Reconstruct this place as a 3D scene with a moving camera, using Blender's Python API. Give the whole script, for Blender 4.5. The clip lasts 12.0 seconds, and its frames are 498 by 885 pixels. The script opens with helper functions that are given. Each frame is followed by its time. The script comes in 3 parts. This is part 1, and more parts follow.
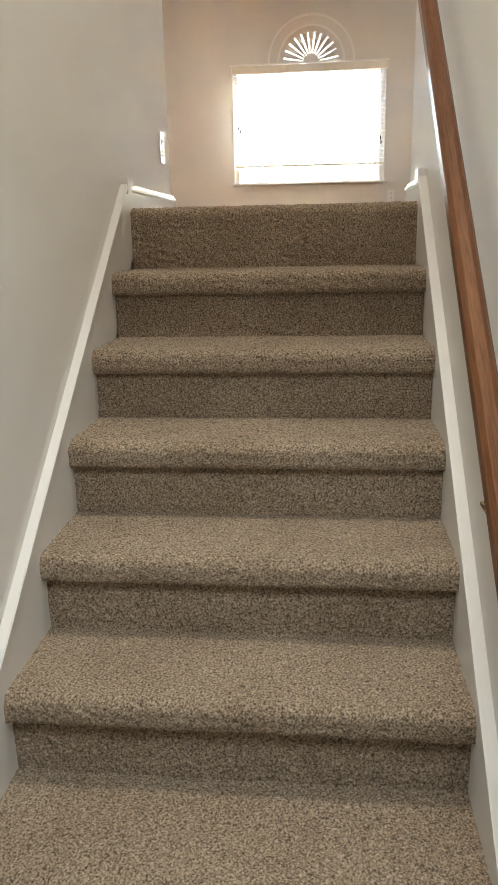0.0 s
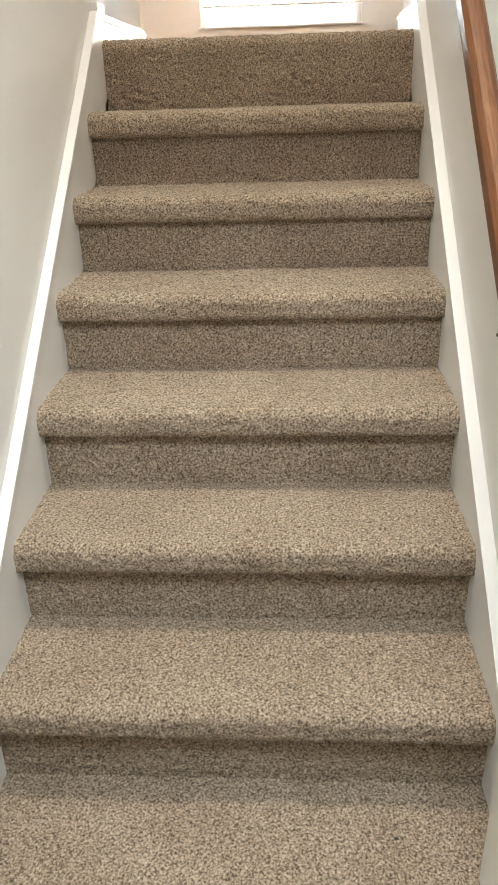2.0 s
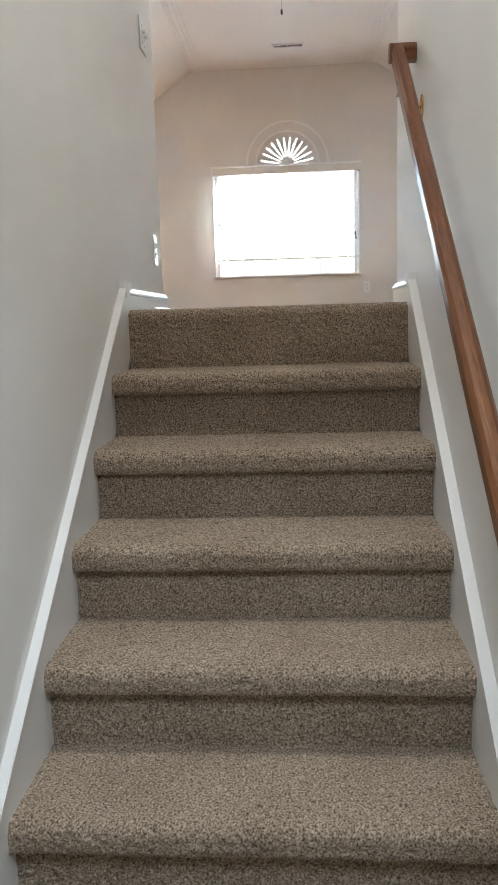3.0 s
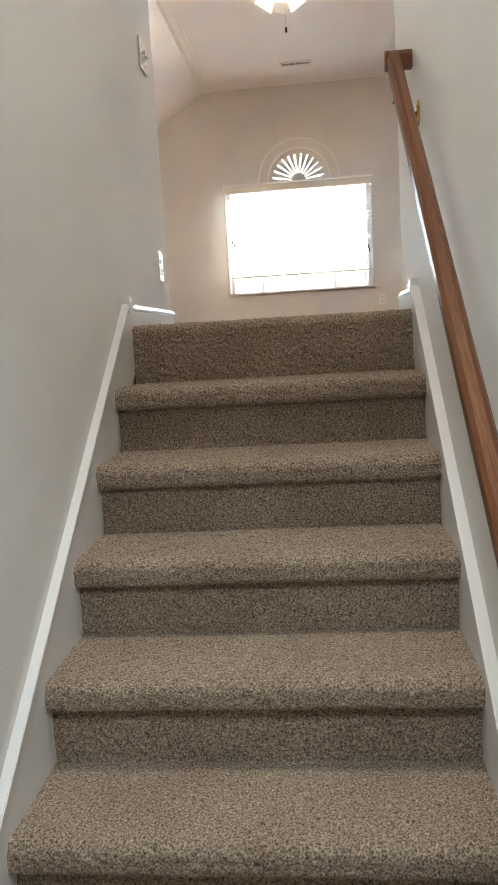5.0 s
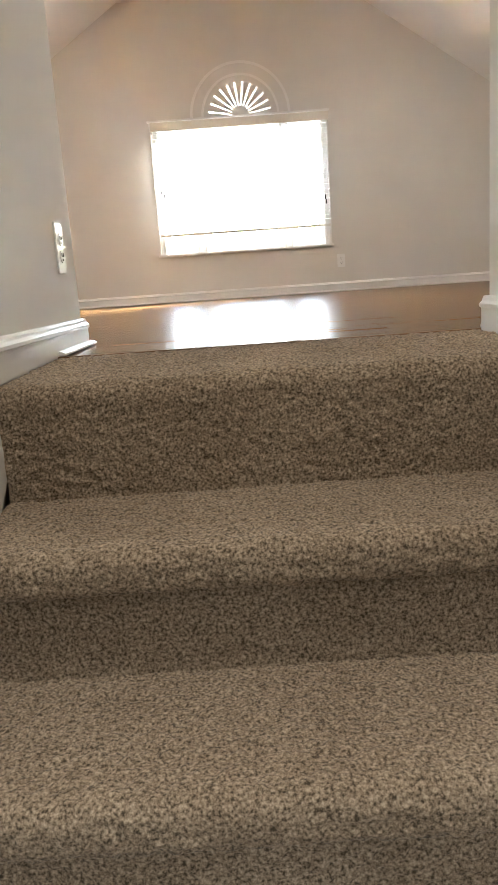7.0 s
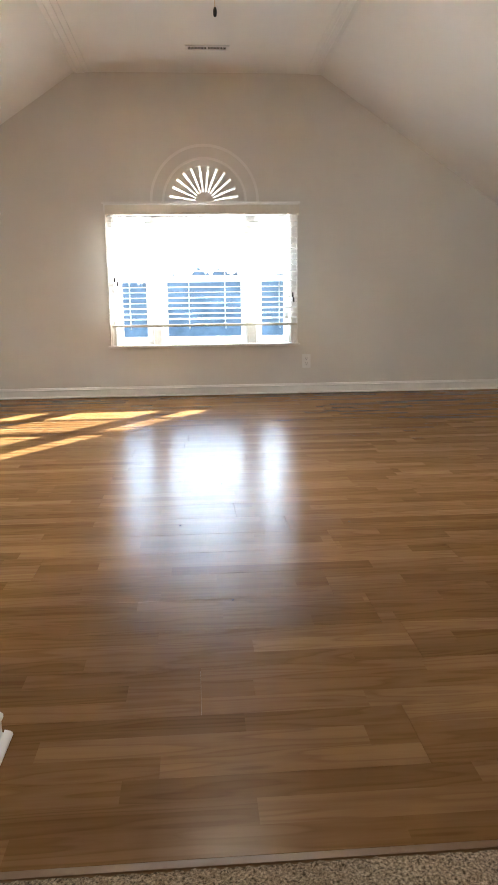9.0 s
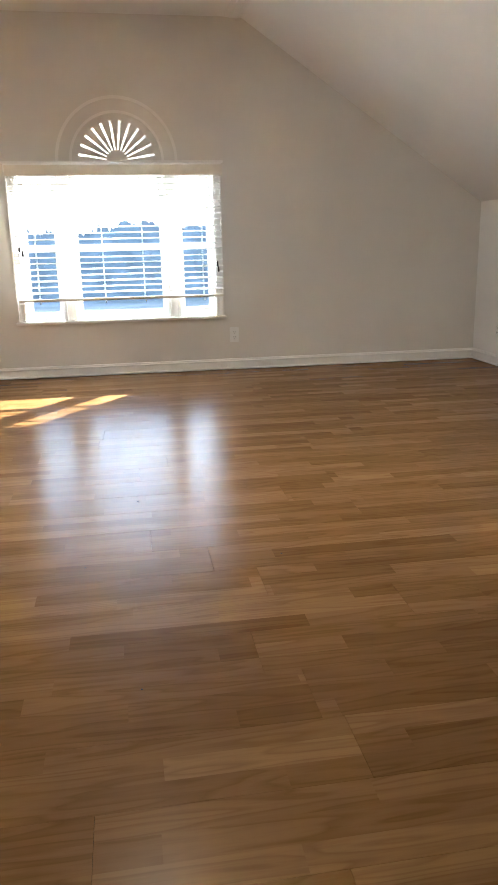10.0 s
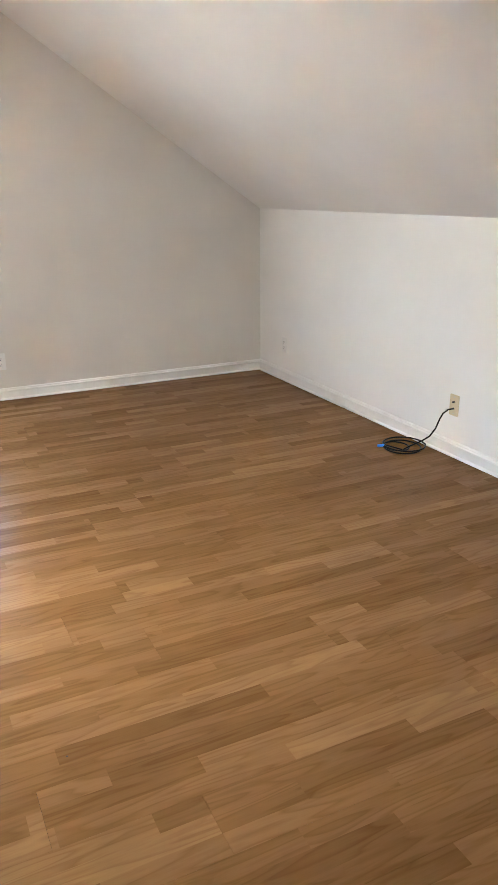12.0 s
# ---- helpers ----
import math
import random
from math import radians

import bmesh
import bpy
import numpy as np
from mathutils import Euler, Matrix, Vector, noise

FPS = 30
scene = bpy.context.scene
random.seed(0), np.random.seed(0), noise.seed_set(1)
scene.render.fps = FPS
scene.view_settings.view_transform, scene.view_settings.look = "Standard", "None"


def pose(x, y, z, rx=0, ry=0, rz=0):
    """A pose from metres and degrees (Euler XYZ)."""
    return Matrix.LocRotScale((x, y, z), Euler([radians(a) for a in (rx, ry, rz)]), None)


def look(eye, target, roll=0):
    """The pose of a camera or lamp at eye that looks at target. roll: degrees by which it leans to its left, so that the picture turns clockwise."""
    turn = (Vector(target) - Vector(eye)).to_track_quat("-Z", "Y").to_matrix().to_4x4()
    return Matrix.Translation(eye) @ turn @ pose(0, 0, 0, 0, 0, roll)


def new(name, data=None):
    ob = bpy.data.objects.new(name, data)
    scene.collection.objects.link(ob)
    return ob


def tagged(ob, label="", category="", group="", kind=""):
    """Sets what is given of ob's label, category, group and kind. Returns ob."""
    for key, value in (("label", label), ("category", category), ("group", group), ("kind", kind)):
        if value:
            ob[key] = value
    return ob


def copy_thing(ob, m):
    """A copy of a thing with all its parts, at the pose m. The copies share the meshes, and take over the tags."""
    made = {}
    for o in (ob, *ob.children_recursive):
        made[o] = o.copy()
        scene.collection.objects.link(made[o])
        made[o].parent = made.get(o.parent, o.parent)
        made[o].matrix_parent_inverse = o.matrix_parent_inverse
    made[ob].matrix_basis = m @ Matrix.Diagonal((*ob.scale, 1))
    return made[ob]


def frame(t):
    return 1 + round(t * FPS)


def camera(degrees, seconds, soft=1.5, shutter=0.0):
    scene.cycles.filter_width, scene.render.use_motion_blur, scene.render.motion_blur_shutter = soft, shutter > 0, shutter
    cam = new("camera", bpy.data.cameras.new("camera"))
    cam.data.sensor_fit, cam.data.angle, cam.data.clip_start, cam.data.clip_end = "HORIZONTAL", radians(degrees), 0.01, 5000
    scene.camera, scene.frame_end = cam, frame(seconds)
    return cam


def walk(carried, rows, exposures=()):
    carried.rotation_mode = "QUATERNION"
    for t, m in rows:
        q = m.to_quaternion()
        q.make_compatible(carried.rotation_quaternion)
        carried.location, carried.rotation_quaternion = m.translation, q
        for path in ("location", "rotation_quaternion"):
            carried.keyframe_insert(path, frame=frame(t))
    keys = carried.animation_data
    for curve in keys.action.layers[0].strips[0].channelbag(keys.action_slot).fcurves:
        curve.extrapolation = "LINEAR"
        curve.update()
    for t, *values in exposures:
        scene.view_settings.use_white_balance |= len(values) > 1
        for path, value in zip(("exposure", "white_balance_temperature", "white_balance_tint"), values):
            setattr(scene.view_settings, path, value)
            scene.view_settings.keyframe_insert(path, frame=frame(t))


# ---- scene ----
cam = camera(37.3, 12.0, 1.1)
PATH = [
    (0, (0.623, -2.427, 1.429), (0.423, -0.512, 0.889), -1.2),
    (0.5, (0.585, -2.425, 1.409), (0.489, -0.547, 0.728), -0.4),
    (1, (0.567, -2.431, 1.337), (0.501, -0.665, 0.402), -0.6),
    (1.5, (0.567, -2.437, 1.301), (0.481, -0.747, 0.236), -1.5),
    (2, (0.558, -2.428, 1.37), (0.439, -0.625, 0.513), -1.8),
    (2.5, (0.554, -2.416, 1.441), (0.415, -0.494, 0.908), -1.8),
    (3, (0.556, -2.423, 1.478), (0.418, -0.454, 1.151), -1.7),
    (5, (0.611, -2.404, 1.456), (0.41, -0.433, 1.179), -3.4),
    (5.5, (0.465, -2.198, 1.441), (0.245, -0.24, 1.1), -4.2),
    (6, (0.429, -1.889, 1.441), (0.226, 0.062, 1.049), -4.6),
    (6.5, (0.415, -1.508, 1.493), (0.247, 0.438, 1.061), -4.6),
    (7, (0.411, -1.17, 1.658), (0.395, 0.785, 1.235), -4.0),
    (7.1, (0.415, -1.148, 1.696), (0.441, 0.808, 1.28), -4.0),
    (7.5, (0.459, -0.992, 1.863), (0.53, 0.977, 1.52), -3.6),
    (7.7, (0.435, -0.931, 1.932), (0.486, 1.042, 1.609), -2.8),
    (9.3, (0.367, -0.35, 2.347), (0.519, 1.603, 1.946), -0.4),
    (9.5, (0.403, -0.259, 2.35), (0.559, 1.691, 1.936), -0.2),
    (10, (0.467, -0.074, 2.461), (0.776, 1.834, 1.946), -1.2),
    (10.5, (0.481, 0.059, 2.58), (0.917, 1.931, 2.027), -2.0),
    (11, (0.477, 0.199, 2.745), (1.101, 2.012, 2.176), -1.1),
    (11.5, (0.583, 0.346, 2.778), (1.321, 2.106, 2.18), -0.8),
    (12, (0.664, 0.447, 2.9), (1.488, 2.15, 2.25), -0.5),
]
EXPOSURES = [
    (0, 4.58, 6200, 7), (0.5, 4.68, 6200, 7), (1.0, 5.18, 5850, 7), (1.5, 5.38, 5850, 7), (2.0, 5.34, 5950, 7),
    (2.5, 4.76, 5600, 7), (3.0, 4.48, 5400, 7), (5.0, 4.43, 5720, 7), (6.0, 4.48, 6070, 7), (6.5, 4.71, 6200, 7),
    (7.1, 4.55, 5900, 7), (7.7, 4.32, 5700, 7), (9.3, 4.10, 6000, 6), (10.0, 4.07, 5950, 6), (11.0, 4.52, 5700, 5),
    (12.0, 4.78, 5500, 5),
]
walk(cam, [(t, look(eye, target, roll)) for t, eye, target, roll in PATH], EXPOSURES)

# ---- world, sun, daylight ----
SUN_WAY = Vector((-0.632, -0.913, -0.482)).normalized()
sun_elev = math.asin(-SUN_WAY.z)
sun_azim = math.atan2(-SUN_WAY.x, -SUN_WAY.y)

world = bpy.data.worlds.new("sky")
scene.world = world
world.use_nodes = True
wn = world.node_tree
sky = wn.nodes.new("ShaderNodeTexSky")
sky.sky_type = "NISHITA"
sky.sun_disc = False
sky.sun_elevation = sun_elev
sky.sun_rotation = sun_azim
wn.links.new(sky.outputs["Color"], wn.nodes["Background"].inputs["Color"])
wn.nodes["Background"].inputs["Strength"].default_value = 0.15

sun_data = bpy.data.lights.new("sun", "SUN")
sun_data.energy = 5.0
sun_data.angle = radians(0.5)
sun_data.color = (1.0, 0.95, 0.87)
sun = new("sun", sun_data)
sun.matrix_world = look((8, 12, 8), Vector((8, 12, 8)) + SUN_WAY)


def area(name, eye, target, w, h, watts, color):
    d = bpy.data.lights.new(name, "AREA")
    d.shape, d.size, d.size_y, d.energy, d.color = "RECTANGLE", w, h, watts, color
    ob = new(name, d)
    ob.matrix_world = look(eye, target)
    return ob


# unseen fill lamp added under the hall ceiling behind the walker
area("hall_fill_light", (0.60, -2.35, 2.42), (0.55, -2.25, 0.0), 0.9, 0.5, 1.0, (0.98, 1.0, 0.96))
# assumed downlight, unseen, added to light the stair treads from above
stair_fill_light = area("stair_fill_light", (0.455, -0.95, 4.012), (0.455, -0.95, 0.0), 0.30, 0.30, 0.35, (1.0, 0.87, 0.70))
stair_fill_light.data.spread = radians(85)
# the three lit bulbs of the ceiling fan
FAN_WATTS = 3.8

# ---- materials ----


class Mat:
    """A small wrapper to wire a principled material."""

    def __init__(self, name, rough=0.5, metal=0.0, spec=0.5):
        self.m = bpy.data.materials.new(name)
        self.m.use_nodes = True
        self.t = self.m.node_tree
        self.b = self.t.nodes["Principled BSDF"]
        self.b.inputs["Roughness"].default_value = rough
        self.b.inputs["Metallic"].default_value = metal
        self.b.inputs["Specular IOR Level"].default_value = spec

    def node(self, kind, **values):
        n = self.t.nodes.new(kind)
        for k, v in values.items():
            n.inputs[k.replace("_", " ")].default_value = v
        return n

    def link(self, a, b):
        self.t.links.new(a, b)

    def coords(self, scale=(1, 1, 1)):
        c = self.node("ShaderNodeTexCoord")
        mp = self.node("ShaderNodeMapping", Scale=scale)
        self.link(c.outputs["Object"], mp.inputs["Vector"])
        return mp.outputs["Vector"]

    def noise(self, vec, scale, detail=3.0, rough=0.55):
        n = self.node("ShaderNodeTexNoise", Scale=scale, Detail=detail, Roughness=rough)
        self.link(vec, n.inputs["Vector"])
        return n.outputs["Fac"]

    def ramp(self, fac, stops):
        r = self.t.nodes.new("ShaderNodeValToRGB")
        e = r.color_ramp.elements
        while len(e) < len(stops):
            e.new(0.5)
        for el, (p, c) in zip(e, stops):
            el.position, el.color = p, (*c, 1)
        self.link(fac, r.inputs["Fac"])
        return r.outputs["Color"]

    def mix(self, fac, a, b, mode="MIX"):
        n = self.t.nodes.new("ShaderNodeMix")
        n.data_type, n.blend_type = "RGBA", mode
        for sock, v in ((n.inputs[0], fac), (n.inputs[6], a), (n.inputs[7], b)):
            if isinstance(v, (int, float)):
                sock.default_value = v
            elif isinstance(v, tuple):
                sock.default_value = (*v, 1)
            else:
                self.link(v, sock)
        return n.outputs[2]

    def math(self, op, a, b=0.0):
        n = self.t.nodes.new("ShaderNodeMath")
        n.operation = op
        for sock, v in zip(n.inputs, (a, b)):
            if isinstance(v, (int, float)):
                sock.default_value = v
            else:
                self.link(v, sock)
        return n.outputs[0]

    def bump(self, fac, strength, dist):
        n = self.node("ShaderNodeBump", Strength=strength, Distance=dist)
        self.link(fac, n.inputs["Height"])
        self.link(n.outputs["Normal"], self.b.inputs["Normal"])

    def color(self, c):
        if isinstance(c, tuple):
            self.b.inputs["Base Color"].default_value = (*c, 1)
        else:
            self.link(c, self.b.inputs["Base Color"])
        return self


def paint(name, c, rough, grain, depth):
    """Rolled or brushed paint: faint blotches and a fine orange-peel relief."""
    k = Mat(name, rough)
    v = k.coords()
    d = tuple(x * 0.955 for x in c)
    k.color(k.ramp(k.noise(v, 1.7, 4), [(0.3, d), (0.7, c)]))
    k.bump(k.noise(v, grain, 2), 0.25, depth)
    return k.m


def plain(name, c, rough=0.5, metal=0.0, spread=0.06, scale=30.0):
    k = Mat(name, rough, metal)
    v = k.coords()
    k.color(k.ramp(k.noise(v, scale, 3), [(0.3, tuple(x * (1 - spread) for x in c)), (0.7, c)]))
    k.bump(k.noise(v, scale * 6, 2), 0.1, 0.001)
    return k.m


def carpet_material():
    k = Mat("carpet_pile", 1.0, 0.0, 0.05)
    v = k.coords()
    fine = k.noise(v, 230, 2, 0.62)
    # speckled pile; the darkest stop also paints in shade between the tufts
    base = k.ramp(fine, [(0.33, (0.08, 0.062, 0.043)), (0.45, (0.25, 0.195, 0.140)), (0.57, (0.39, 0.311, 0.231)), (0.69, (0.57, 0.468, 0.358))])
    worn = k.ramp(k.noise(v, 5.0, 3), [(0.35, (0.86, 0.84, 0.82)), (0.65, (1.0, 1.0, 1.0))])
    k.color(k.mix(1.0, base, worn, "MULTIPLY"))
    k.bump(k.noise(v, 300, 2), 0.6, 0.003)
    k.b.inputs["Sheen Weight"].default_value = 0.15
    k.b.inputs["Sheen Roughness"].default_value = 0.5
    return k.m


def laminate_material():
    """Printed oak: each board carries three narrow strips of staggered length."""
    k = Mat("oak_laminate", 0.26, 0.0, 0.048)
    tc = k.node("ShaderNodeTexCoord")
    info = k.node("ShaderNodeObjectInfo")
    sep = k.node("ShaderNodeSeparateXYZ")
    k.link(tc.outputs["Object"], sep.inputs["Vector"])
    x = k.math("ADD", sep.outputs["X"], k.math("MULTIPLY", info.outputs["Random"], 37.0))
    row = k.math("FLOOR", k.math("DIVIDE", k.math("ADD", sep.outputs["Y"], 0.0935), 0.06234))
    lane = k.math("ADD", k.math("MULTIPLY", row, 0.37), k.math("MULTIPLY", info.outputs["Random"], 5.0))
    cell = k.math("FLOOR", k.math("ADD", k.math("DIVIDE", x, 0.60), lane))
    key = k.node("ShaderNodeCombineXYZ")
    k.link(cell, key.inputs["X"])
    k.link(row, key.inputs["Y"])
    k.link(info.outputs["Random"], key.inputs["Z"])
    wn_ = k.t.nodes.new("ShaderNodeTexWhiteNoise")
    wn_.noise_dimensions = "3D"
    k.link(key.outputs[0], wn_.inputs["Vector"])
    gv = k.node("ShaderNodeCombineXYZ")
    k.link(k.math("ADD", k.math("MULTIPLY", x, 1.0), k.math("MULTIPLY", wn_.outputs["Value"], 11.0)), gv.inputs["X"])
    k.link(k.math("MULTIPLY", sep.outputs["Y"], 10.0), gv.inputs["Y"])
    k.link(k.math("MULTIPLY", wn_.outputs["Value"], 23.0), gv.inputs["Z"])
    grain = k.noise(gv.outputs[0], 2.3, 1, 0.4)
    fv = k.node("ShaderNodeCombineXYZ")
    k.link(k.math("MULTIPLY", x, 6.0), fv.inputs["X"])
    k.link(k.math("MULTIPLY", sep.outputs["Y"], 95.0), fv.inputs["Y"])
    k.link(wn_.outputs["Value"], fv.inputs["Z"])
    pores = k.noise(fv.outputs[0], 2.0, 3, 0.6)
    bands = k.math("FRACT", k.math("MULTIPLY", grain, 6.0))
    tone = k.ramp(wn_.outputs["Value"], [(0.0, (0.165, 0.084, 0.030)), (0.35, (0.198, 0.104, 0.038)), (0.75, (0.226, 0.123, 0.047)), (1.0, (0.265, 0.152, 0.063))])
    rings = k.ramp(bands, [(0.0, (0.66, 0.58, 0.50)), (0.16, (0.98, 0.97, 0.96)), (0.6, (1.0, 1.0, 1.0)), (1.0, (0.72, 0.65, 0.58))])
    c = k.mix(0.6, tone, rings, "MULTIPLY")
    c = k.mix(1.0, c, k.ramp(grain, [(0.3, (0.88, 0.85, 0.82)), (0.6, (1.0, 1.0, 1.0))]), "MULTIPLY")
    c = k.mix(0.35, c, k.ramp(pores, [(0.3, (0.78, 0.72, 0.66)), (0.55, (1.0, 1.0, 1.0))]), "MULTIPLY")
    k.color(c)
    k.bump(pores, 0.06, 0.001)
    return k.m


def oak_rail_material():
    k = Mat("oak_rail", 0.36)
    tc = k.node("ShaderNodeTexCoord")
    sep = k.node("ShaderNodeSeparateXYZ")
    k.link(tc.outputs["Object"], sep.inputs["Vector"])
    along = k.math("ADD", k.math("MULTIPLY", sep.outputs["Y"], 0.765), k.math("MULTIPLY", sep.outputs["Z"], 0.645))
    across = k.math("SUBTRACT", k.math("MULTIPLY", sep.outputs["Z"], 0.765), k.math("MULTIPLY", sep.outputs["Y"], 0.645))

    def stretched(fa, fc):
        n = k.node("ShaderNodeCombineXYZ")
        k.link(k.math("MULTIPLY", along, fa), n.inputs["X"])
        k.link(k.math("MULTIPLY", across, fc), n.inputs["Y"])
        k.link(k.math("MULTIPLY", sep.outputs["X"], fc), n.inputs["Z"])
        return n.outputs[0]
    v2 = stretched(14, 260)
    g = k.noise(stretched(2.5, 55), 1.0, 4, 0.6)
    c = k.ramp(g, [(0.25, (0.105, 0.037, 0.012)), (0.5, (0.175, 0.066, 0.021)), (0.75, (0.225, 0.092, 0.031))])
    p = k.ramp(k.noise(v2, 1.3, 3), [(0.4, (0.55, 0.5, 0.46)), (0.55, (1, 1, 1))])
    k.color(k.mix(0.7, c, p, "MULTIPLY"))
    return k.m


def tile_material():
    k = Mat("travertine_tile", 0.42)
    v = k.coords()
    info = k.node("ShaderNodeObjectInfo")
    off = k.node("ShaderNodeVectorMath")
    off.operation = "ADD"
    k.link(v, off.inputs[0])
    k.link(k.math("MULTIPLY", info.outputs["Random"], 40.0), off.inputs[1])
    a = k.noise(off.outputs[0], 8.0, 6, 0.66)
    b = k.noise(off.outputs[0], 26.0, 4, 0.6)
    c = k.ramp(a, [(0.38, (0.24, 0.165, 0.09)), (0.46, (0.44, 0.325, 0.18)), (0.51, (0.62, 0.49, 0.30)), (0.60, (0.72, 0.62, 0.44))])
    k.color(k.mix(0.5, c, k.ramp(b, [(0.33, (0.6, 0.52, 0.44)), (0.5, (1, 1, 1))]), "MULTIPLY"))
    k.bump(b, 0.15, 0.002)
    return k.m


def glass_material():
    k = Mat("window_glass", 0.0)
    k.b.inputs["Transmission Weight"].default_value = 1.0
    k.b.inputs["IOR"].default_value = 1.02
    return k.color((1, 1, 1)).m


def translucent(name, c, amount):
    k = Mat(name, 0.5)
    k.color(c)
    tr = k.node("ShaderNodeBsdfTranslucent")
    tr.inputs["Color"].default_value = (*c, 1)
    mx = k.node("ShaderNodeMixShader")
    mx.inputs[0].default_value = amount
    k.link(k.b.outputs[0], mx.inputs[1])
    k.link(tr.outputs[0], mx.inputs[2])
    k.link(mx.outputs[0], k.t.nodes["Material Output"].inputs["Surface"])
    return k.m


def glowing(name, c, strength):
    k = Mat(name, 0.4)
    k.color(c)
    k.b.inputs["Emission Color"].default_value = (1.0, 0.86, 0.66, 1)
    k.b.inputs["Emission Strength"].default_value = strength
    tr = k.node("ShaderNodeBsdfTranslucent")
    tr.inputs["Color"].default_value = (*c, 1)
    mx = k.node("ShaderNodeMixShader")
    mx.inputs[0].default_value = 0.6
    k.link(k.b.outputs[0], mx.inputs[1])
    k.link(tr.outputs[0], mx.inputs[2])
    k.link(mx.outputs[0], k.t.nodes["Material Output"].inputs["Surface"])
    return k.m


def ground_material():
    k = Mat("dry_lawn", 0.95)
    v = k.coords()
    c = k.ramp(k.noise(v, 0.12, 5), [(0.35, (0.06, 0.065, 0.05)), (0.5, (0.10, 0.10, 0.085)), (0.65, (0.15, 0.15, 0.15))])
    k.color(k.mix(0.4, c, k.ramp(k.noise(v, 3.0, 4), [(0.3, (0.6, 0.6, 0.6)), (0.7, (1, 1, 1))]), "MULTIPLY"))
    return k.m


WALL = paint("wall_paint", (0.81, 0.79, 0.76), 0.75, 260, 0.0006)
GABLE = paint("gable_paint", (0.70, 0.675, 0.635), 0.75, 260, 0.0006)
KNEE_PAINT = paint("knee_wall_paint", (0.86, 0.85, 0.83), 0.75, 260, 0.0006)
CEIL = paint("ceiling_paint", (0.85, 0.845, 0.83), 0.85, 200, 0.0008)
TRIM = paint("trim_enamel", (0.82, 0.81, 0.79), 0.28, 90, 0.0003)
CARPET = carpet_material()
CORE = plain("stair_timber", (0.4, 0.28, 0.16), 0.8)
OAK = laminate_material()
RAIL = oak_rail_material()
TILE = tile_material()
GROUT = plain("grout", (0.22, 0.18, 0.13), 0.9)
GLASS = glass_material()
VINYL = plain("white_vinyl", (0.80, 0.81, 0.82), 0.35)
SLAT = translucent("blind_slat", (0.86, 0.86, 0.84), 0.08)
VALANCE = plain("blind_valance", (0.72, 0.68, 0.60), 0.4)
DIFFUSER = translucent("frosted_pane", (0.9, 0.9, 0.88), 0.35)
CORD = plain("white_cord", (0.78, 0.77, 0.74), 0.8)
PLATE = plain("plate_white", (0.80, 0.80, 0.79), 0.3)
IVORY = plain("plate_ivory", (0.60, 0.51, 0.33), 0.35)
DARK = plain("dark_slot", (0.02, 0.02, 0.02), 0.6)
BRASS = plain("polished_brass", (0.72, 0.50, 0.20), 0.22, 1.0)
STEEL = plain("screw_steel", (0.55, 0.55, 0.55), 0.3, 1.0)
RUBBER = plain("black_cable", (0.004, 0.004, 0.004), 0.5)
RUBBER.node_tree.nodes["Principled BSDF"].inputs["Specular IOR Level"].default_value = 0.15
BLUE = plain("blue_plug", (0.04, 0.25, 0.75), 0.4)
BLADE = plain("fan_blade", (0.74, 0.66, 0.53), 0.4)
SHADE = glowing("lit_glass_shade", (0.9, 0.86, 0.78), 0.05)
LAWN = ground_material()
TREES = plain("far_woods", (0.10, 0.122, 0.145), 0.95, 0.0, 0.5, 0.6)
EDGE = plain("threshold_oak", (0.17, 0.09, 0.038), 0.5)

# ---- mesh helpers ----


def box(bm, x0, x1, y0, y1, z0, z1):
    r = bmesh.ops.create_cube(bm, size=1.0)
    for v in r["verts"]:
        v.co = Vector(((x0 + x1) / 2 + v.co.x * (x1 - x0), (y0 + y1) / 2 + v.co.y * (y1 - y0), (z0 + z1) / 2 + v.co.z * (z1 - z0)))
    return r["verts"]


def prism(bm, pts, axis, a, b):
    """A closed outline in the plane across an axis, run from a to b along it."""
    def put(p, h):
        return {"x": (h, p[0], p[1]), "y": (p[0], h, p[1]), "z": (p[0], p[1], h)}[axis]
    lo = [bm.verts.new(put(p, a)) for p in pts]
    hi = [bm.verts.new(put(p, b)) for p in pts]
    n = len(pts)
    bm.faces.new(lo)
    bm.faces.new(hi[::-1])
    for i in range(n):
        bm.faces.new((lo[i], hi[i], hi[(i + 1) % n], lo[(i + 1) % n]))


def sweep(bm, path, radius, sides=8):
    """A round tube along a list of points."""
    rings = []
    for i, p in enumerate(path):
        p = Vector(p)
        d = (Vector(path[min(i + 1, len(path) - 1)]) - Vector(path[max(i - 1, 0)])).normalized()
        u = d.cross(Vector((0, 0, 1)) if abs(d.z) < 0.95 else Vector((1, 0, 0))).normalized()
        w = d.cross(u)
        rings.append([bm.verts.new(p + radius * (math.cos(a) * u + math.sin(a) * w)) for a in (2 * math.pi * j / sides for j in range(sides))])
    for r0, r1 in zip(rings, rings[1:]):
        for j in range(sides):
            bm.faces.new((r0[j], r0[(j + 1) % sides], r1[(j + 1) % sides], r1[j]))
    bm.faces.new(rings[0][::-1])
    bm.faces.new(rings[-1])


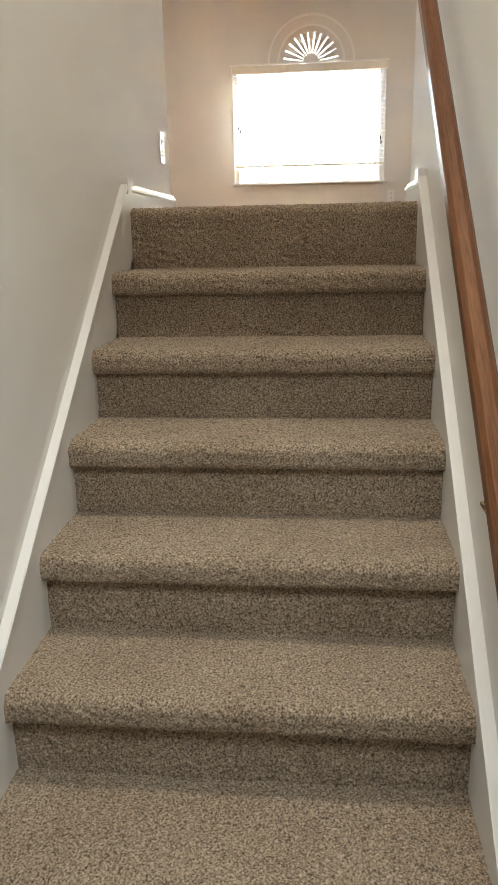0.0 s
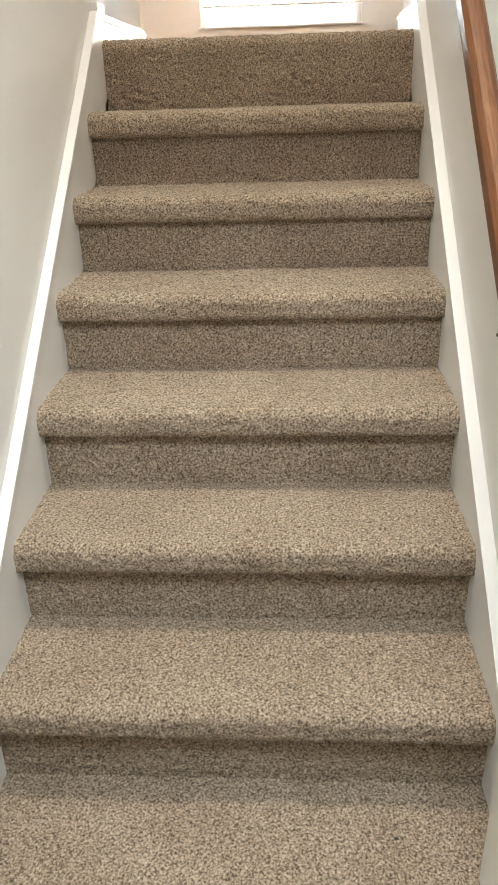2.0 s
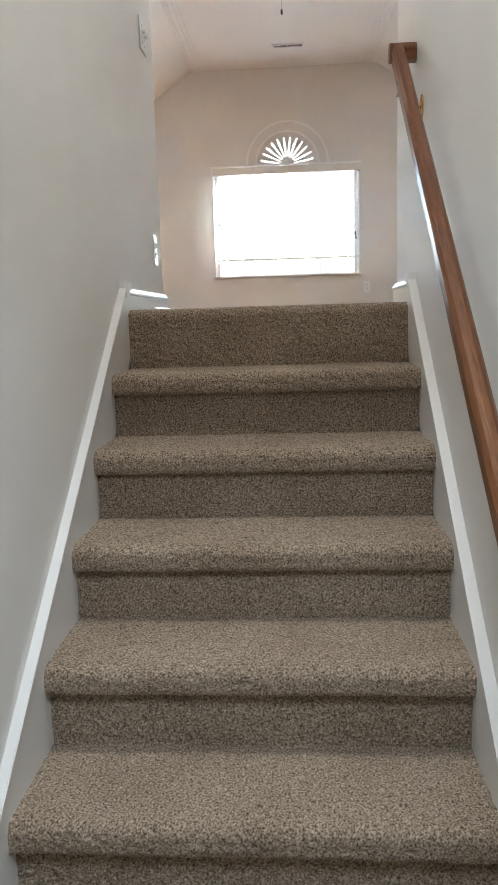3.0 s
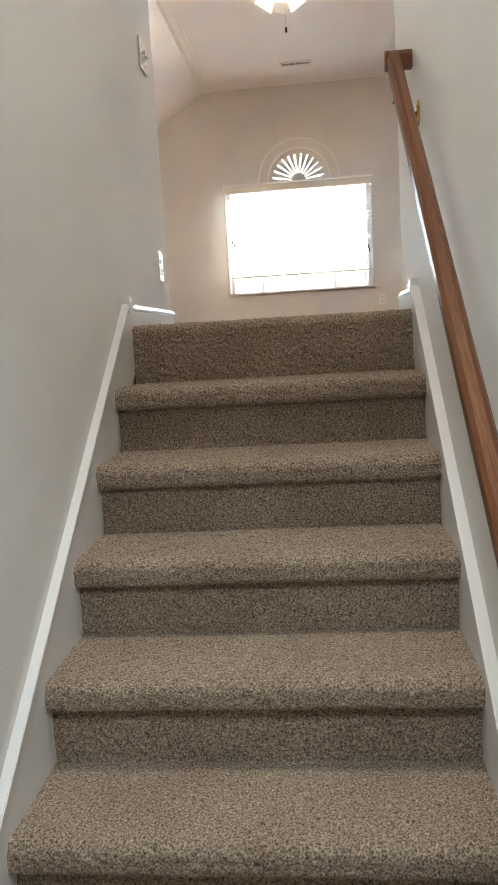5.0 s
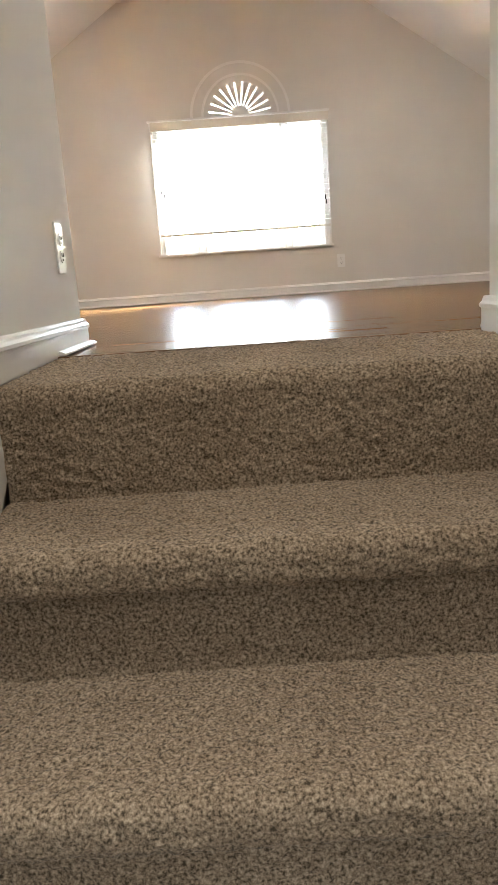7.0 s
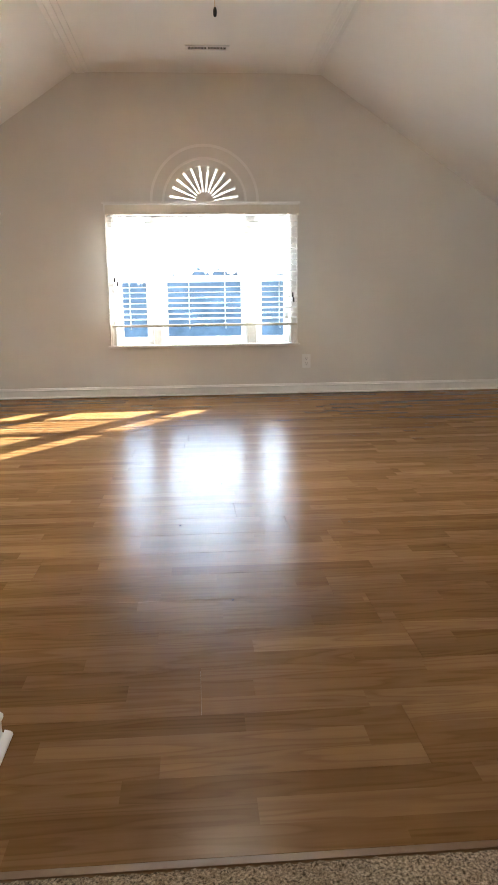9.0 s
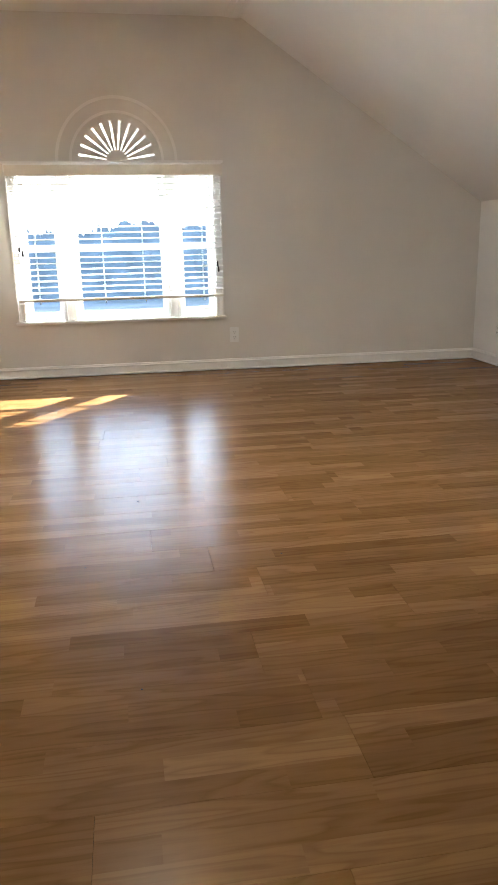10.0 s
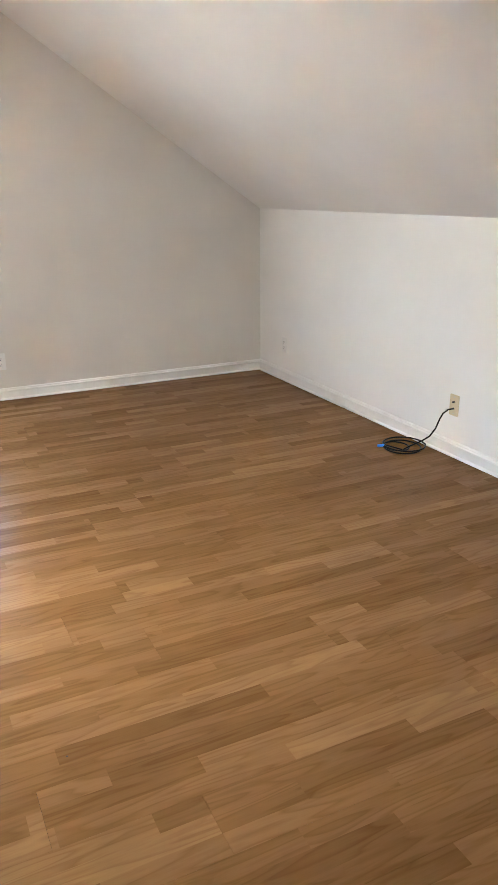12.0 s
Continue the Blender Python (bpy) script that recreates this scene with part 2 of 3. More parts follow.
def lathe(bm, prof, at, sides=24, m=None):
    """Rings of (radius, height) about a vertical axis."""
    m = m or Matrix.Translation(at)
    rings = [[bm.verts.new(m @ Vector((r * math.cos(a), r * math.sin(a), h))) for a in (2 * math.pi * j / sides for j in range(sides))] for r, h in prof]
    for r0, r1 in zip(rings, rings[1:]):
        for j in range(sides):
            bm.faces.new((r0[j], r0[(j + 1) % sides], r1[(j + 1) % sides], r1[j]))
    if prof[0][0] > 1e-4:
        bm.faces.new(rings[0][::-1])
    if prof[-1][0] > 1e-4:
        bm.faces.new(rings[-1])


def solid(name, bm, mat, parent=None, bevel=0.0, smooth=False):
    bmesh.ops.recalc_face_normals(bm, faces=bm.faces[:])
    if bevel:
        bmesh.ops.bevel(bm, geom=bm.edges[:], offset=bevel, segments=2, affect="EDGES", clamp_overlap=True)
    me = bpy.data.meshes.new(name)
    bm.to_mesh(me)
    bm.free()
    me.materials.append(mat)
    if smooth:
        for p in me.polygons:
            p.use_smooth = True
    ob = new(name, me)
    ob.parent = parent
    return ob


def boxes(name, dims, mat, parent=None, bevel=0.0):
    bm = bmesh.new()
    for d in dims:
        box(bm, *d)
    return solid(name, bm, mat, parent, bevel)


def structure(ob, label, category):
    return tagged(ob, label, category, kind="structure")


# ---- the plan: metres, stair foot at z 0, loft floor at FZ ----
FZ = 1.525
RISE, RUN = 0.19, 0.2395
XL, XR = 0.002, 0.908           # carpet edges
WL, WR = -0.015, 0.927        # stair wall faces
ROOM_W, ROOM_E = -2.39, 3.29
NORTH = 5.65
KNEE, CEILING = 2.762, 4.022
CL, CR = -0.493, 1.392        # creases of the ceiling
END_L, END_R = 0.76, 0.42     # ends of the stair walls
FOOT = -1.735                 # hall face of the foot wall

# walls of the stairwell
structure(boxes("wall_stair_west", [(WL - 0.12, WL, FOOT + 0.115, END_L, 0, CEILING)], WALL, None, 0.003), "off-white painted stairwell wall beside the carpeted steps", "wall")
structure(boxes("wall_stair_east", [(WR, WR + 0.12, FOOT + 0.115, END_R, 0, CEILING)], WALL, None, 0.003), "off-white painted stairwell wall carrying the oak handrail", "wall")
structure(boxes("wall_foot", [(-2.0, 0.036, FOOT, FOOT + 0.115, 0, 2.06), (0.876, 2.9, FOOT, FOOT + 0.115, 0, 2.06), (-2.0, 2.9, FOOT, FOOT + 0.115, 2.06, CEILING)], WALL), "off-white painted wall with the cased opening to the stairs", "wall")

# gable wall with the window opening and the half-round light above it
WX0, WX1, WZ0, WZ1 = -0.26, 1.165, 1.944, 3.0
AX, AZ, AR = 0.477, 3.07, 0.30


def slope_z(x):
    return min(CEILING, KNEE + (CEILING - KNEE) * min((x - ROOM_W) / (CL - ROOM_W), (ROOM_E - x) / (ROOM_E - CR)))


bm = bmesh.new()
Y0, Y1 = NORTH, NORTH + 0.14
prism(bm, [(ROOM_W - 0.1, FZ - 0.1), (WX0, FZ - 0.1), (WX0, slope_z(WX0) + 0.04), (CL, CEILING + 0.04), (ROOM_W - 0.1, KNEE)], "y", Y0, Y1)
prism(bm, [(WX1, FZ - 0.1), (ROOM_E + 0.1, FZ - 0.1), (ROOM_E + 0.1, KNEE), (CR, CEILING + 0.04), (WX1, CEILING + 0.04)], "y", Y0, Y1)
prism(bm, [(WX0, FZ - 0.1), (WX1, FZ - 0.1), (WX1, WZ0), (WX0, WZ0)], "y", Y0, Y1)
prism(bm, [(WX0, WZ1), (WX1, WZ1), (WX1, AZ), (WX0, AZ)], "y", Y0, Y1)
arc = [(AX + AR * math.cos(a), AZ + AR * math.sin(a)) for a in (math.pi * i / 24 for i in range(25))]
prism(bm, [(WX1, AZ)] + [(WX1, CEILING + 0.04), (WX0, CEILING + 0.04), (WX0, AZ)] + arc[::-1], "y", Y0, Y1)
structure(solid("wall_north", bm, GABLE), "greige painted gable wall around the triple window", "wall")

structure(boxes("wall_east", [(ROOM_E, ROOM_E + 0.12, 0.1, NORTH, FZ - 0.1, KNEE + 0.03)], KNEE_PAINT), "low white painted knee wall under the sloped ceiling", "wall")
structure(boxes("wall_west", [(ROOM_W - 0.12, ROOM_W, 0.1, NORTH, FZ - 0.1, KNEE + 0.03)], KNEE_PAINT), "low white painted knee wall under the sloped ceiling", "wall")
bm = bmesh.new()
prism(bm, [(ROOM_W - 0.1, FZ - 0.1), (WL - 0.12, FZ - 0.1), (WL - 0.12, CEILING + 0.04), (CL, CEILING + 0.04), (ROOM_W - 0.1, KNEE)], "y", END_L - 0.12, END_L - 0.002)
structure(solid("wall_south_west", bm, WALL), "off-white painted end wall of the loft room", "wall")
bm = bmesh.new()
prism(bm, [(WR + 0.12, FZ - 0.1), (ROOM_E + 0.1, FZ - 0.1), (ROOM_E + 0.1, KNEE), (CR, CEILING + 0.04), (WR + 0.12, CEILING + 0.04)], "y", END_R - 0.12, END_R - 0.002)
structure(solid("wall_south_east", bm, WALL), "off-white painted end wall of the loft room", "wall")

# ceilings
structure(boxes("ceiling", [(CL, CR, FOOT, NORTH, CEILING, CEILING + 0.1)], CEIL), "flat white painted ceiling over the loft and stairs", "ceiling")
for nm, xa, xb in (("ceiling_slope_west", ROOM_W, CL), ("ceiling_slope_east", ROOM_E, CR)):
    bm = bmesh.new()
    s = 0.12 if xa > xb else -0.12
    prism(bm, [(xa, KNEE), (xb, CEILING), (xb, CEILING + 0.12), (xa + s, KNEE + 0.04)], "y", 0.1, NORTH)
    structure(solid(nm, bm, CEIL), "white painted sloped ceiling of the loft", "ceiling")
# stepped trim along the creases
for nm, x0, sgn in (("crease_trim", CL, 1), ("crease_trim", CR, -1)):
    bm = bmesh.new()
    prism(bm, [(x0 - sgn * 0.004, CEILING + 0.002), (x0 - sgn * 0.004, CEILING - 0.006), (x0 + sgn * 0.03, CEILING - 0.012), (x0 + sgn * 0.033, CEILING - 0.007), (x0 + sgn * 0.075, CEILING - 0.009), (x0 + sgn * 0.078, CEILING - 0.004), (x0 + sgn * 0.115, CEILING - 0.005), (x0 + sgn * 0.118, CEILING + 0.002)], "y", END_R, NORTH)
    structure(solid(nm, bm, CEIL), "white painted moulding along the crease of the ceiling", "trim")

# hall at the foot of the stairs
structure(boxes("hall_floor", [(-2.0, 2.9, -4.3, FOOT + 0.2, -0.12, -0.006)], GROUT), "brown grout bed under the stone hall tiles", "floor")
structure(boxes("hall_ceiling", [(-2.0, 2.9, -4.3, FOOT, 2.44, 2.54)], CEIL), "white painted hall ceiling", "ceiling")
structure(boxes("wall_hall_west", [(-2.12, -2.0, -4.3, FOOT, -0.1, 2.54)], WALL), "off-white painted hall wall", "wall")
structure(boxes("wall_hall_east", [(2.9, 3.02, -4.3, FOOT, -0.1, 2.54)], WALL), "off-white painted hall wall", "wall")
structure(boxes("wall_hall_south", [(-2.0, 2.9, -4.3, -4.18, -0.1, 2.54)], WALL), "off-white painted hall wall", "wall")

# loft subfloor
structure(boxes("floor", [(ROOM_W, ROOM_E, 0.43, NORTH, FZ - 0.16, FZ - 0.008)], CORE), "subfloor under the oak laminate boards", "floor")


def casing(x0, x1):
    """Fluted upright with a plain plinth block."""
    holder = tagged(new("door_casing"), "white fluted opening casing on a plain plinth block", "casing", "casings of the stair opening", "structure")
    boxes("plinth", [(x0, x1, FOOT - 0.0205, FOOT, 0, 0.20)], TRIM, holder, 0.001)
    w = x1 - x0
    pts = [(x0, FOOT), (x0, FOOT - 0.019)]
    for i in range(5):
        c = x0 + w * (0.18 + 0.16 * i)
        pts += [(c - 0.0045, FOOT - 0.02), (c, FOOT - 0.0145), (c + 0.0045, FOOT - 0.02)]
    pts += [(x1, FOOT - 0.019), (x1, FOOT)]
    bm = bmesh.new()
    prism(bm, pts, "z", 0.20, 2.06)
    solid("fluted_upright", bm, TRIM, holder)


casing(0.858, 0.948)
casing(-0.036, 0.054)
structure(boxes("opening_jamb", [(0.862, 0.876, FOOT, FOOT + 0.115, 0, 2.06), (0.036, 0.05, FOOT, FOOT + 0.115, 0, 2.06), (0.036, 0.876, FOOT, FOOT + 0.115, 2.046, 2.06)], TRIM), "white painted lining of the stair opening", "jamb")
structure(boxes("opening_head_casing", [(-0.04, 0.952, FOOT - 0.022, FOOT, 2.06, 2.15)], TRIM, None, 0.003), "white painted head casing over the stair opening", "casing")

# ---- staircase ----
stairs = structure(new("staircase"), "straight staircase fully wrapped in beige cut-pile carpet", "staircase")
bm = bmesh.new()
pts = [(0.42, 0.0), (0.42, 8 * RISE - 0.03)]
for k in range(8, 0, -1):
    y = -RUN * (8 - k) + 0.02
    pts += [(y, k * RISE - 0.03), (y, (k - 1) * RISE - (0.03 if k > 1 else 0))]
prism(bm, pts, "x", XL + 0.002, XR - 0.002)
solid("stair_core", bm, CORE, stairs)

PILE = 0.0033


def blur(a, n):
    for _ in range(n):
        a = (a + np.roll(a, 1, 0) + np.roll(a, -1, 0)) / 3
        a = (a + np.roll(a, 1, 1) + np.roll(a, -1, 1)) / 3
    return a


def carpet_profile(k):
    """The run of the carpet over step k: riser, nosing and tread, as (y, z)."""
    y = -RUN * (8 - k)
    z0, z1 = (k - 1) * RISE, k * RISE
    if k == 8:
        r = 0.03
        pts = [(y, z0 - 0.007), (y, z1 - r)]
        pts += [(y + r - r * math.cos(a), z1 - r + r * math.sin(a)) for a in (math.pi / 2 * i / 8 for i in range(1, 9))]
        return pts + [(0.43, z1 + 0.006)]
    o, h, r = 0.030, 0.064, 0.028
    pts = [(y, z0 - (0.007 if k > 1 else 0)), (y, z1 - h), (y - o + 0.012, z1 - h)]
    pts += [(y - o + 0.004, z1 - h + 0.004), (y - o, z1 - h + 0.014)]
    pts += [(y - o + r - r * math.cos(a), z1 - r + r * math.sin(a)) for a in (math.pi / 2 * i / 8 for i in range(9))]
    return pts + [(y + RUN + 0.005, z1)]


def carpet_step(k):
    """Cut pile as a fine relief of tufts over the step's profile."""
    rng = np.random.default_rng(40 + k)
    p = np.array(carpet_profile(k))
    d = np.r_[0, np.cumsum(np.hypot(*np.diff(p, axis=0).T))]
    ns = int(d[-1] / PILE)
    s = np.linspace(0, d[-1], ns)
    y, z = np.interp(s, d, p[:, 0]), np.interp(s, d, p[:, 1])
    ty, tz = np.gradient(y), np.gradient(z)
    ln = np.hypot(ty, tz)
    ny, nz = -tz / ln, ty / ln
    ny, nz = np.convolve(np.pad(ny, 3, "edge"), np.ones(7) / 7, "valid"), np.convolve(np.pad(nz, 3, "edge"), np.ones(7) / 7, "valid")
    nx = int((XR - XL) / PILE)
    xs = np.linspace(XL, XR, nx)
    tuft = rng.standard_normal((ns, nx))
    tuft = blur(tuft, 1)
    tuft /= tuft.std()
    soft = blur(rng.standard_normal((ns, nx)), 14)
    soft /= soft.std()
    hgt = 0.0012 * tuft + 0.0001 * soft
    px = xs[None, :] + rng.uniform(-0.0008, 0.0008, (ns, nx))
    px[:, 0], px[:, -1] = XL, XR
    co = np.stack([px, y[:, None] + ny[:, None] * hgt, z[:, None] + nz[:, None] * hgt], -1).reshape(-1, 3)
    i = np.arange(ns * nx).reshape(ns, nx)
    quads = np.stack([i[:-1, :-1], i[:-1, 1:], i[1:, 1:], i[1:, :-1]], -1).reshape(-1, 4)
    me = bpy.data.meshes.new("carpeted_step")
    me.vertices.add(len(co))
    me.vertices.foreach_set("co", co.astype(np.float32).ravel())
    me.loops.add(quads.size)
    me.loops.foreach_set("vertex_index", quads.astype(np.int32).ravel())
    me.polygons.add(len(quads))
    me.polygons.foreach_set("loop_start", np.arange(0, quads.size, 4, dtype=np.int32))
    me.update(calc_edges=True)
    me.polygons.foreach_set("use_smooth", np.ones(len(quads), dtype=bool))
    me.materials.append(CARPET)
    ob = new("carpeted_step", me)
    ob.parent = stairs
    return ob


for k in range(1, 9):
    carpet_step(k)

# a small dark fleck on the lowest tread
bm = bmesh.new()
bmesh.ops.create_icosphere(bm, subdivisions=1, radius=0.004, matrix=Matrix.Translation((0.735, -1.555, 0.192)) @ Matrix.Diagonal((1.2, 0.8, 0.6, 1)))
speck = tagged(solid("lint_speck", bm, DARK), "tiny dark speck of dirt lying on the floor surface", "speck", "dirt specks")
for x, y in ((0.452, 1.372), (0.904, 2.032), (0.47, 2.63), (0.30, 2.05)):
    copy_thing(speck, pose(x - 0.735 * 0.7, y + 1.555 * 0.7, FZ - 0.190 * 0.7) @ Matrix.Scale(0.7, 4))


def skirt(name, x_wall, x_face):
    """Raking skirt board with its cap, and the level baseboard beyond it."""
    sg = 1 if x_face > x_wall else -1
    holder = structure(new(name), "glossy white stair skirt board with a moulded cap", "skirt board")

    def top(y):
        return 1.621 + 0.797 * y
    lo = FOOT + 0.116
    bm = bmesh.new()
    prism(bm, [(lo, 0.0), (0.04, 1.40), (0.04, 1.604), (-0.035, top(-0.035) - 0.004), (lo, top(lo) - 0.004)], "x", *sorted((x_wall, x_face)))
    solid("skirt_board", bm, TRIM, holder)
    bm = bmesh.new()
    a, b = lo, -0.036
    x1, x2 = sorted((x_wall, x_face + sg * 0.007))
    prism(bm, [(a, top(a) - 0.014), (b, top(b) - 0.014), (b, top(b)), (a, top(a))], "x", x1, x2)
    x1, x2 = sorted((x_wall, x_face + sg * 0.004))
    prism(bm, [(a, top(a) - 0.019), (b, top(b) - 0.019), (b, top(b) - 0.014), (a, top(a) - 0.014)], "x", x1, x2)
    prism(bm, [(b + 0.001, top(b) - 0.03), (0.04, 1.590), (0.04, 1.610), (b + 0.001, 1.613)], "x", *sorted((x_wall, x_face + sg * 0.007)))
    solid("skirt_cap", bm, TRIM, holder, 0.003)
    return holder


skirt("skirt_west", WL, XL)
skirt("skirt_east", WR, XR)


def baseboard(name, p, q, inward, shoe=True, e0=0.0, e1=0.0, low=0.0):
    """Moulded board and quarter-round shoe along a wall from p to q; inward is the unit step into the room."""
    p, q, n = Vector((*p, FZ)), Vector((*q, FZ)), Vector((*inward, 0))
    holder = structure(new(name), "white painted baseboard with moulded top and shoe", "baseboard")

    def run(nm, prof, a, b):
        bm = bmesh.new()
        d = (q - p).normalized()
        prof = [(u, v - low if v > 0.03 else v) for u, v in prof]
        lo = [bm.verts.new(p + d * a + n * u + Vector((0, 0, v))) for u, v in prof]
        hi = [bm.verts.new(q + d * b + n * u + Vector((0, 0, v))) for u, v in prof]
        m = len(prof)
        bm.faces.new(lo)
        bm.faces.new(hi[::-1])
        for i in range(m):
            bm.faces.new((lo[i], hi[i], hi[(i + 1) % m], lo[(i + 1) % m]))
        solid(nm, bm, TRIM, holder)
    run("board", [(0, -0.004), (0.013, -0.004), (0.013, 0.058), (0.0175, 0.062), (0.0175, 0.068), (0.011, 0.074), (0.010, 0.079), (0.004, 0.084), (0, 0.084)], 0, 0)
    if shoe:
        run("shoe", [(0.0135, 0.005), (0.0285, 0.005), (0.0275, 0.009), (0.0235, 0.012), (0.0135, 0.015)], e0, e1)
    return holder


baseboard("baseboard_north", (ROOM_W, NORTH), (ROOM_E, NORTH), (0, -1))
baseboard("baseboard_east", (ROOM_E, END_R), (ROOM_E, NORTH), (-1, 0))
baseboard("baseboard_west", (ROOM_W, END_L), (ROOM_W, NORTH), (1, 0))
baseboard("baseboard_stair_west", (WL, 0.042), (WL, END_L + 0.012), (1, 0), True, 0.40, 0.015, 0.012)
baseboard("baseboard_stair_east", (WR, 0.042), (WR, END_R + 0.012), (-1, 0), False, 0, 0, 0.012)
baseboard("baseboard_south_west", (ROOM_W, END_L), (WL + 0.01, END_L), (0, 1), True, 0, 0, 0.012)
baseboard("baseboard_south_east", (WR - 0.01, END_R), (ROOM_E, END_R), (0, 1), True, 0, 0, 0.012)


def handrail():
    rail = tagged(new("handrail"), "varnished red-brown oak handrail on brass wall brackets", "handrail")
    prof = [(-0.022, -0.03), (0.022, -0.03), (0.022, -0.008), (0.026, 0.002), (0.026, 0.012), (0.017, 0.026), (0.006, 0.031), (-0.006, 0.031), (-0.017, 0.026), (-0.026, 0.012), (-0.026, 0.002), (-0.022, -0.008)]
    prof = [(u * 0.78, v * 0.88) for u, v in prof]
    d = Vector((0, 1, 0.843)).normalized()
    up = Vector((1, 0, 0)).cross(d)
    xr = 0.872
    ya, yb = -1.60, -0.005

    def at(y):
        return Vector((xr, y, 2.266 + 0.843 * y))
    cuts = [ya, -1.135, yb]
    for i, (a, b) in enumerate(zip(cuts, cuts[1:])):
        bm = bmesh.new()
        lo = [bm.verts.new(at(a) + Vector((u, 0, 0)) + up * v) for u, v in prof]
        hi = [bm.verts.new(at(b) + Vector((u, 0, 0)) + up * v) for u, v in prof]
        bm.faces.new(lo)
        bm.faces.new(hi[::-1])
        for j in range(len(prof)):
            bm.faces.new((lo[j], hi[j], hi[(j + 1) % len(prof)], lo[(j + 1) % len(prof)]))
        solid("rail_length", bm, RAIL, rail)
    for y in (ya, yb):
        bm = bmesh.new()
        c = at(y)
        lo = [bm.verts.new(Vector((xr - 0.026, c.y + u, c.z + v))) for u, v in prof]
        hi = [bm.verts.new(Vector((WR, c.y + u, c.z + v))) for u, v in prof]
        bm.faces.new(lo)
        bm.faces.new(hi[::-1])
        for j in range(len(prof)):
            bm.faces.new((lo[j], hi[j], hi[(j + 1) % len(prof)], lo[(j + 1) % len(prof)]))
        solid("rail_return", bm, RAIL, rail, 0.002)
    for y in (-0.13, -1.40):
        c = at(y)
        bm = bmesh.new()
        lathe(bm, [(0.0, 0), (0.021, 0.0), (0.023, 0.003), (0.019, 0.006), (0.012, 0.008), (0.0, 0.009)], None, 16, Matrix.Translation((WR, y, c.z - 0.085)) @ Matrix.Rotation(radians(-90), 4, "Y") @ Matrix.Diagonal((1.6, 1, 1, 1)))
        sweep(bm, [(WR - 0.004, y, c.z - 0.088), (WR - 0.03, y, c.z - 0.085), (WR - 0.052, y, c.z - 0.07), (xr, y, c.z - 0.045)], 0.007)
        box(bm, xr - 0.017, xr + 0.017, y - 0.03, y + 0.03, c.z - 0.047, c.z - 0.043)
        solid("bracket", bm, BRASS, rail, 0, True)


handrail()

# ---- window ----
window = structure(new("window_1"), "white triple window with sashes, casing and stool", "window")
YI = NORTH           # wall face
G = NORTH + 0.07     # sash plane


def bar(name, x0, x1, y0, y1, z0, z1, mat=VINYL, bevel=0.002, parent=window):
    return boxes(name, [(x0, x1, y0, y1, z0, z1)], mat, parent, bevel)


def fluted(name, x0, x1, z0, z1, y):
    """Moulded casing board: a flat with two raised beads."""
    w = x1 - x0
    bm = bmesh.new()
    prism(bm, [(x0, y), (x0, y - 0.019), (x0 + 0.16 * w, y - 0.021), (x0 + 0.2 * w, y - 0.014), (x0 + 0.5 * w, y - 0.012), (x0 + 0.8 * w, y - 0.014), (x0 + 0.84 * w, y - 0.021), (x1, y - 0.019), (x1, y)], "z", z0, z1)
    return solid(name, bm, TRIM, window)


fluted("casing_side", WX0 - 0.056, WX0 + 0.004, WZ0, WZ1 + 0.05, YI)
fluted("casing_side", WX1 - 0.004, WX1 + 0.056, WZ0, WZ1 + 0.05, YI)
bar("casing_head", WX0 - 0.06, WX1 + 0.06, YI - 0.021, YI, WZ1 - 0.004, WZ1 + 0.055, TRIM)
bar("head_cap", WX0 - 0.075, WX1 + 0.075, YI - 0.036, YI, WZ1 + 0.055, WZ1 + 0.07, TRIM, 0.004)
bar("stool", WX0 - 0.07, WX1 + 0.07, YI - 0.05, G + 0.05, WZ0 - 0.018, WZ0 + 0.002, TRIM, 0.005)
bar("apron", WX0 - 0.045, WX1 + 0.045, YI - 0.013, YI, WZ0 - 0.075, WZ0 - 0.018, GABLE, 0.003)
MUL = (0.07, 0.845)
for mx_ in MUL:
    fluted("mullion_casing", mx_ - 0.042, mx_ + 0.042, WZ0 + 0.002, WZ1, YI + 0.02)
    bar("mullion", mx_ - 0.036, mx_ + 0.036, YI + 0.02, YI + 0.13, WZ0, WZ1)
units = ((WX0, MUL[0] - 0.036), (MUL[0] + 0.036, MUL[1] - 0.036), (MUL[1] + 0.036, WX1))
MEET = 2.47
for a, b in units:
    bar("jamb_liner", a, a + 0.012, YI, YI + 0.13, WZ0, WZ1)
    bar("jamb_liner", b - 0.012, b, YI, YI + 0.13, WZ0, WZ1)
    for z0, z1, yy in ((WZ0 + 0.004, MEET + 0.02, G), (MEET - 0.02, WZ1, G + 0.032)):
        s = 0.036
        bm = bmesh.new()
        box(bm, a + 0.013, a + 0.013 + s, yy, yy + 0.03, z0, z1)
        box(bm, b - 0.013 - s, b - 0.013, yy, yy + 0.03, z0, z1)
        box(bm, a + 0.013 + s, b - 0.013 - s, yy, yy + 0.03, z0, z0 + (0.058 if yy == G else 0.036))
        box(bm, a + 0.013 + s, b - 0.013 - s, yy, yy + 0.03, z1 - 0.036, z1)
        solid("sash", bm, VINYL, window, 0.0015)
        pane = bar("pane", a + 0.013 + s - 0.004, b - 0.013 - s + 0.004, yy + 0.012, yy + 0.016, z0 + 0.03, z1 - 0.03, GLASS, 0)
        pane.visible_shadow = False

